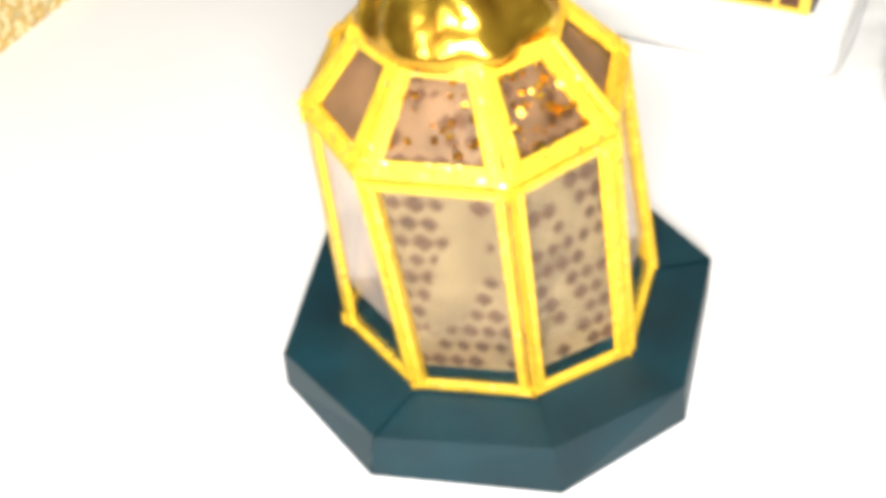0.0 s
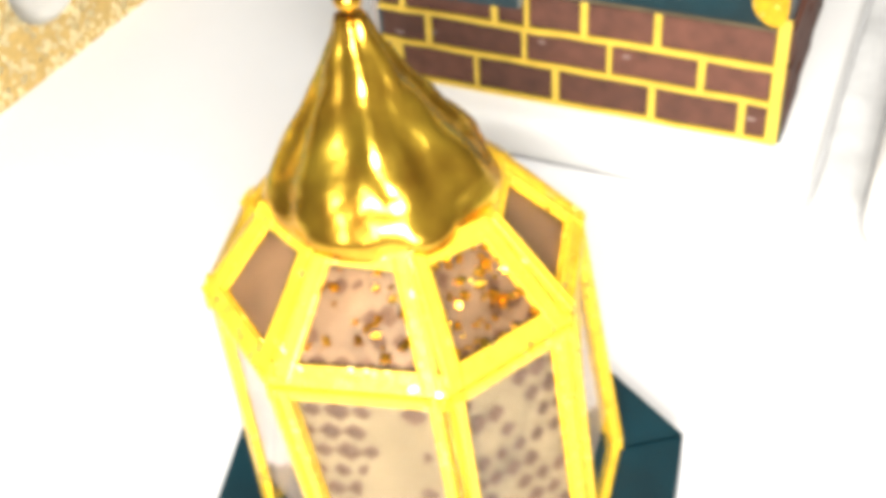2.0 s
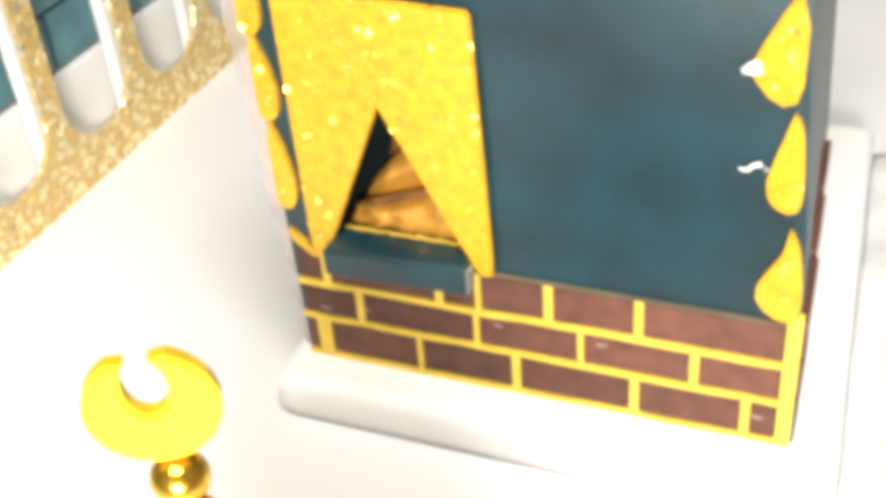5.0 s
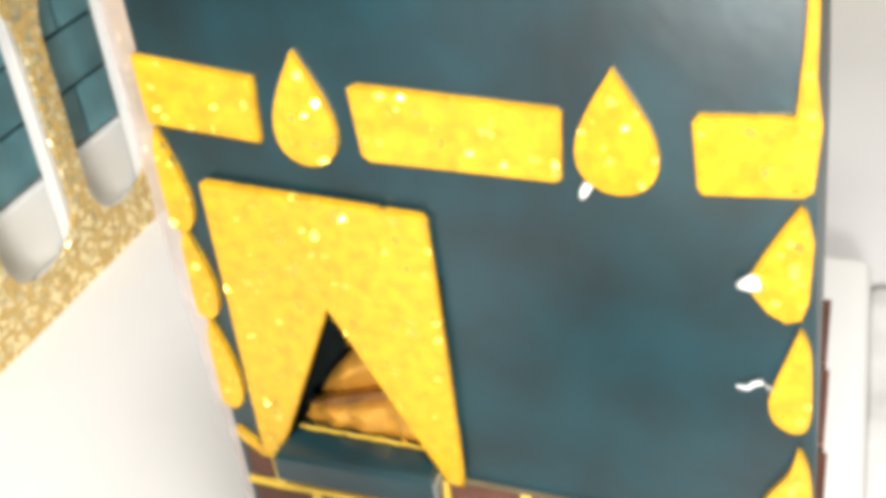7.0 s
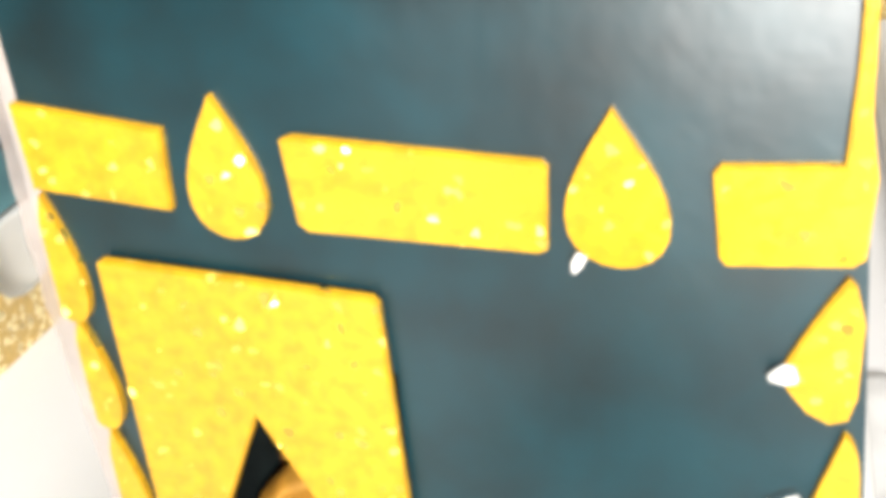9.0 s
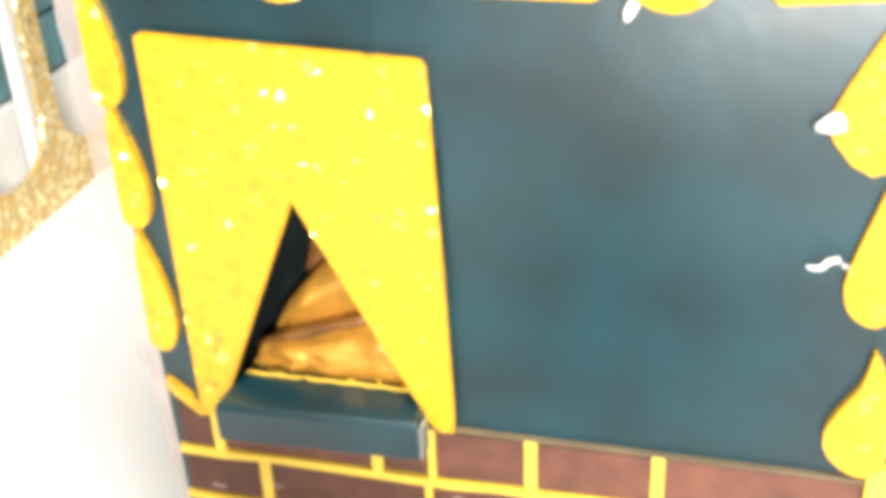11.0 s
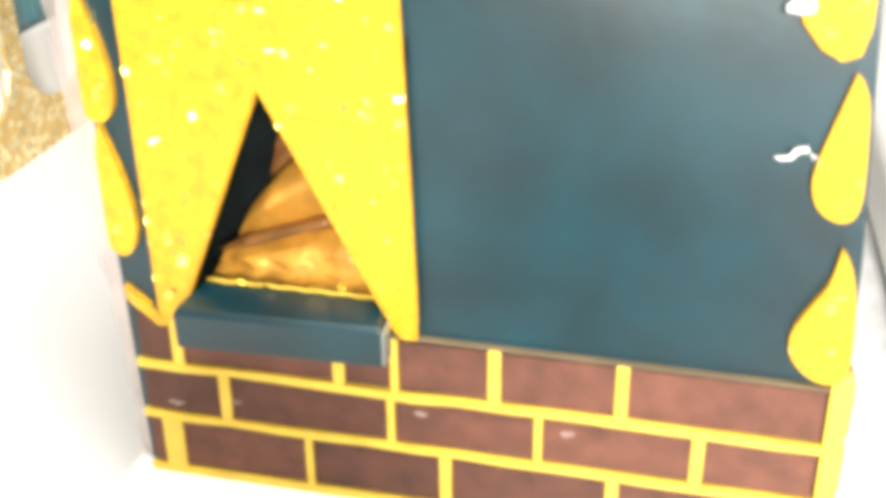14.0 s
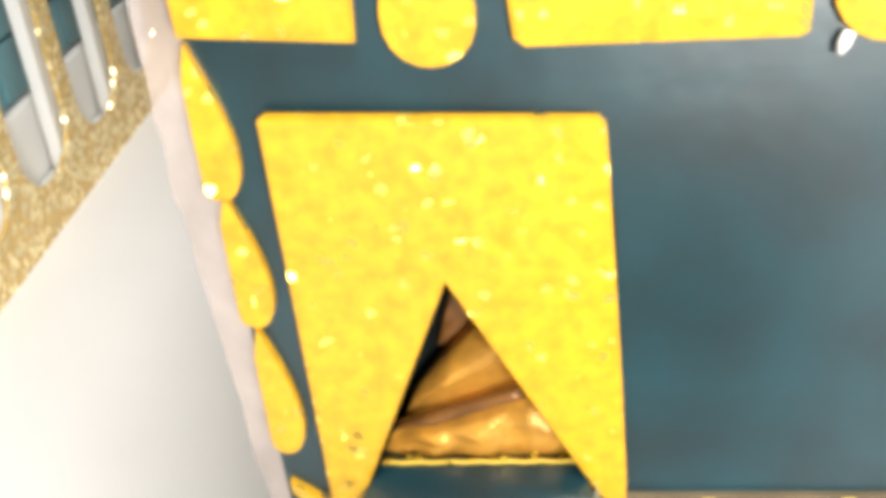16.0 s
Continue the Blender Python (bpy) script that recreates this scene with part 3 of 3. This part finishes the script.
def lattice(corners, rows, columns, fill, name_a, name_b, material_a, material_b):
    """A pierced sheet between four corners, with its openings as small diamonds set into the face."""
    a, b4, c, d = corners
    n = (b4 - a).cross(d - a).normalized()
    bm = bmesh.new()
    vs = [bm.verts.new(p) for p in corners] + [bm.verts.new(p - n * 0.001) for p in corners]
    bm.faces.new(vs[:4])
    bm.faces.new(vs[4:])
    for i in range(4):
        bm.faces.new((vs[i], vs[(i + 1) % 4], vs[4 + (i + 1) % 4], vs[4 + i]))
    pierced = part(name_a, bm, material_a, lantern, "beige lattice sheet inside the lantern")
    rnd = random.Random(columns * 7 + rows)
    bm = bmesh.new()
    for i in range(rows):
        for k in range(columns):
            u, v = (k + 0.5 + 0.5 * (i % 2)) / (columns + 0.5), (i + 0.5) / rows
            if rnd.random() > fill(u, v):
                continue
            size = rnd.uniform(0.75, 1.15)
            pts = []
            for q in range(8):
                e = q * math.tau / 8
                uu = u + 0.46 / columns * math.cos(e) * size * (1 if q % 2 == 0 else 0.8)
                vv = v + 0.42 / rows * math.sin(e) * size * (1 if q % 2 == 0 else 0.8)
                uu, vv = min(max(uu, 0.01), 0.99), min(max(vv, 0.01), 0.99)
                pts.append((a * (1 - uu) + b4 * uu) * (1 - vv) + (d * (1 - uu) + c * uu) * vv + n * 0.0003)
            bm.faces.new([bm.verts.new(p) for p in pts])
    under(part(name_b, bm, material_b, lantern, "brown openings of the lattice"), pierced)["kind"] = "stuff"


for k in range(8):
    j = (k + 1) % 8
    o = outward(lo[k], lo[j])
    part("base_rail", rod(lo[k], lo[j], 0.0034, 0.003, o), gold_frame, lantern)
    part("shoulder_rail", rod(sh[k] - Vector((0, 0, 0.0032)), sh[j] - Vector((0, 0, 0.0032)), 0.0034, 0.003, o), gold_frame, lantern)
    part("roof_rail", rod(sh[k] + Vector((0, 0, 0.0022)) - o * 0.001, sh[j] + Vector((0, 0, 0.0022)) - o * 0.001, 0.0040, 0.003, outward(sh[k], sh[j], 1.0)), gold_frame, lantern)
    part("neck_rail", rod(nk[k], nk[j], 0.0040, 0.003, outward(nk[k], nk[j], 0.6)), gold_frame, lantern)
    # two strips along every edge, one for each neighbouring face
    for end in (k, j):
        t = (lo[j] - lo[k]).normalized() * (0.0027 if end == k else -0.0027)
        part("upright", rod(lo[end] + t, sh[end] + t - Vector((0, 0, 0.002)), 0.0030, 0.0026, o), gold_frame, lantern)
        part("roof_rib", rod(sh[end] + t * 1.2 + Vector((0, 0, 0.002)), nk[end] + t * 0.8, 0.0032, 0.0026, outward(sh[k], sh[j], 1.0)), gold_frame, lantern)
    for name, four, mat, text in (("pane", (lo[k], lo[j], sh[j], sh[k]), clear_pane, "clear plastic pane"), ("roof_pane", (sh[k], sh[j], nk[j], nk[k]), amber_pane, "tinted roof pane")):
        b = bmesh.new()
        b.faces.new([b.verts.new(p - o * 0.0008) for p in four])
        pane = part(name, b, mat, lantern, text)
        pane.visible_shadow = False
        sol = pane.modifiers.new("thickness", "SOLIDIFY")
        sol.thickness = 0.0005
    if k in (1, 2):
        up = Vector((0, 0, 0.007))
        lattice([lo[k] - o * 0.003 + up, lo[j] - o * 0.003 + up, sh[j] - o * 0.003, sh[k] - o * 0.003], 11, 6, (lambda u, v: 0.95 if u < 0.6 else 0.5) if k == 1 else (lambda u, v: 0.45 + 0.5 * u),
                "lattice_sheet", "lattice_piercing", lattice_card, hole_brown)
        lattice([sh[k] - o * 0.003, sh[j] - o * 0.003, nk[j] - o * 0.003, nk[k] - o * 0.003], 5, 6, lambda u, v: 0.6,
                "lattice_sheet", "lattice_piercing", lining_brown, hole_brown)
    elif k in (0, 3, 4):
        b = bmesh.new()
        b.faces.new([b.verts.new(p - o * 0.0035) for p in (lo[k] + Vector((0, 0, 0.020)), lo[j] + Vector((0, 0, 0.016)), sh[j], sh[k])])
        part("pane_film", b, film_veil, lantern, "cloudy film behind the clear pane")
        b = bmesh.new()
        b.faces.new([b.verts.new(p - o * 0.0035) for p in (sh[k], sh[j], nk[j], nk[k])])
        part("roof_lining", b, lining_brown, lantern, "brown lining under the roof pane")
# loose gold flakes stuck on the front roof panes
rnd = random.Random(5)
b = bmesh.new()
for q in range(120):
    k = 1 + (rnd.random() < 0.66)
    u, v = rnd.uniform(0.12, 0.9), rnd.uniform(0.1, 0.9)
    four = (sh[k], sh[k + 1], nk[k + 1], nk[k])
    c = (four[0] * (1 - u) + four[1] * u) * (1 - v) + (four[3] * (1 - u) + four[2] * u) * v + outward(sh[k], sh[k + 1], 1.0) * 0.0006
    m = Matrix.Rotation(rnd.uniform(0, 6), 3, "Z") @ Matrix.Rotation(rnd.uniform(-0.9, 0.9), 3, "X")
    size = rnd.uniform(0.0008, 0.0026)
    b.faces.new([b.verts.new(c + m @ (Vector(d) * size)) for d in ((1, 0, 0), (0.2, 0.8, 0.2), (-0.9, 0.2, 0), (-0.1, -0.7, 0.1))])
part("flake_scatter", b, gold_metal, lantern, "loose gold flakes")["kind"] = "stuff"

# twisted dome
prof = [(0.0318, 0.1205), (0.0330, 0.1225), (0.0326, 0.1265), (0.0300, 0.1325), (0.0252, 0.1395), (0.0196, 0.1470), (0.0142, 0.1550), (0.0096, 0.1630), (0.0060, 0.1700), (0.0042, 0.1755)]
rings = []
n = 96
steps = 40
for s in range(steps + 1):
    f = s / steps * (len(prof) - 1)
    i = min(int(f), len(prof) - 2)
    w = f - i
    r = prof[i][0] * (1 - w) + prof[i + 1][0] * w
    z = prof[i][1] * (1 - w) + prof[i + 1][1] * w
    ring = []
    for k in range(n):
        a = k * math.tau / n
        flute = 1 + 0.055 * math.sin(7 * a + 75 * (z - 0.1205)) * min(1, s / 16)
        dent = 1 + 0.075 * min(1, s / 12) * noise.noise(Vector((math.cos(a) * 3.5, math.sin(a) * 3.5, z * 130)))
        ring.append((CX + r * flute * dent * math.cos(a), CY + r * flute * dent * math.sin(a), z))
    rings.append(ring)
part("dome", loft(rings), gold_metal, lantern, "shiny fluted gold dome", True)
for z, r in ((0.1800, 0.0038), (0.1888, 0.0043), (0.1982, 0.0047)):
    b = bmesh.new()
    bmesh.ops.create_uvsphere(b, u_segments=24, v_segments=14, radius=r)
    for v in b.verts:
        v.co = Vector((CX, CY, z)) + Vector((v.co.x, v.co.y, v.co.z * 0.92))
    part("bead", b, gold_metal, lantern, "polished gold bead", True)
# crescent, open above
pts_o, pts_i = [], []
R = 0.0100
for k in range(33):
    a = radians(115 + 310 * k / 32)
    pts_o.append((R * math.cos(a), R * math.sin(a)))
for k in range(21):
    a = radians(60 - 300 * k / 20)
    pts_i.append((0.34 * R * math.cos(a), 0.42 * R + 0.52 * R * math.sin(a)))
outl = pts_o + pts_i
b = plate([(x, z) for x, z in outl], 0.0016, -0.0016, 0.0010)
rot = Matrix.Rotation(radians(32), 4, "Z")
for v in b.verts:
    v.co = rot @ v.co + Vector((CX, CY, 0.2130))
part("crescent", b, gold_plastic, lantern, "gold crescent open at the top")

# ---- the arcades ----
def arcade(name, length, opens, label, height=0.22):
    """A glitter arcade along local y from 0 to length, facing +x, standing on z = 0; opens are the middles of its bays."""
    root = empty(name)
    tagged(root, label, "arcade", group="arcades round the court")
    b = bmesh.new()
    half = 0.0325
    nseg = 12
    th = 0.003
    zb, zt = 0.027, 0.150

    def ring(c):
        pts = []
        for k in range(nseg + 1):
            a = math.pi + math.pi * k / nseg
            pts.append((c + half * math.cos(a), zb + 0.028 + 0.028 * math.sin(a)))
        for k in range(nseg + 1):
            a = math.pi * k / nseg
            pts.append((c + half * math.cos(a), zt + 0.035 * math.sin(a)))
        return pts
    # a bay: the rectangle round an opening, filled as a strip between the opening and its frame
    bounds = [0.0]
    for p, q in zip(opens, opens[1:]):
        bounds.append((p + q) / 2)
    bounds.append(length)
    for c, lo_y, hi_y in zip(opens, bounds, bounds[1:]):
        hole = ring(c)
        frame_pts = []
        for (y, z) in hole:
            dy, dz = y - c, z - (zb + zt) / 2
            k1 = (hi_y - c) / dy if dy > 1e-6 else ((lo_y - c) / dy if dy < -1e-6 else 1e9)
            k2 = (height - (zb + zt) / 2) / dz if dz > 1e-6 else (-(zb + zt) / 2 / dz if dz < -1e-6 else 1e9)
            k = min(k1, k2)
            frame_pts.append((c + dy * k, (zb + zt) / 2 + dz * k))
        corner = [(hi_y, height), (lo_y, height), (lo_y, 0), (hi_y, 0)]
        for cy, cz in corner:
            i = min(range(len(frame_pts)), key=lambda q: (frame_pts[q][0] - cy) ** 2 + (frame_pts[q][1] - cz) ** 2)
            frame_pts[i] = (cy, cz)
        m = len(hole)
        f0 = [b.verts.new((0, y, z)) for y, z in frame_pts]
        h0 = [b.verts.new((0, y, z)) for y, z in hole]
        h1 = [b.verts.new((-th, y, z)) for y, z in hole]
        f1 = [b.verts.new((-th, y, z)) for y, z in frame_pts]
        for i in range(m):
            j = (i + 1) % m
            b.faces.new((f0[i], f0[j], h0[j], h0[i]))
            b.faces.new((h0[i], h0[j], h1[j], h1[i]))
            b.faces.new((f1[j], f1[i], h1[i], h1[j]))
    part("frame", b, pale_glitter, root, "pale gold glitter arcade frame")
    part("end_board", box(-0.032, 0.0005, length + 0.0003, length + 0.009, 0, height, 0.0008), brown_end, root, "smooth brown end board")
    part("inner_floor", box(-0.0335, -0.0035, 0.0, length, 0.0, 0.010, 0.0005), board_white, root)
    part("back_board", box(-0.040, -0.0335, 0.0, length, 0.0, height, 0.0005), board_white, root, "white back board")
    part("skirting", box(-0.0332, -0.026, 0.0, length, 0.0104, 0.058, 0.002), board_white, root, "white skirting block")
    for y in bounds:
        y0, y1 = max(y - 0.006, 0.0), min(y + 0.006, length)
        part("inner_post", box(-0.018, -0.010, y0, y1, 0.0105, height, 0.0008, 1), board_white, root, "white post behind the columns")
    bed = part("tile_bed", box(-0.0334, -0.0322, 0.0, length, 0.0585, height, 0.0), joint_dark, root)
    row = 0
    z = 0.060
    while z < height - 0.03:
        y = -0.045 * (row % 2)
        while y < length:
            y0, y1 = max(y, 0.0005), min(y + 0.090, length - 0.0005)
            if y1 - y0 > 0.004:
                under(part("tile", box(-0.0320, -0.0290, y0 + 0.0006, y1 - 0.0006, z + 0.0008, z + 0.0342, 0.0008, 1), tile_blue, root), bed)
            y += 0.0915
        z += 0.0355
        row += 1
    return root


bays = [0.046 + 0.081 * k for k in range(11)]
west = arcade("arcade_panel", 0.902, bays, "pale gold glitter arcade with a white and teal tiled back")
west.matrix_world = pose(-0.211, -0.302, F)
north = copy_thing(west, pose(-0.06, 0.725, F, 0, 0, -90))
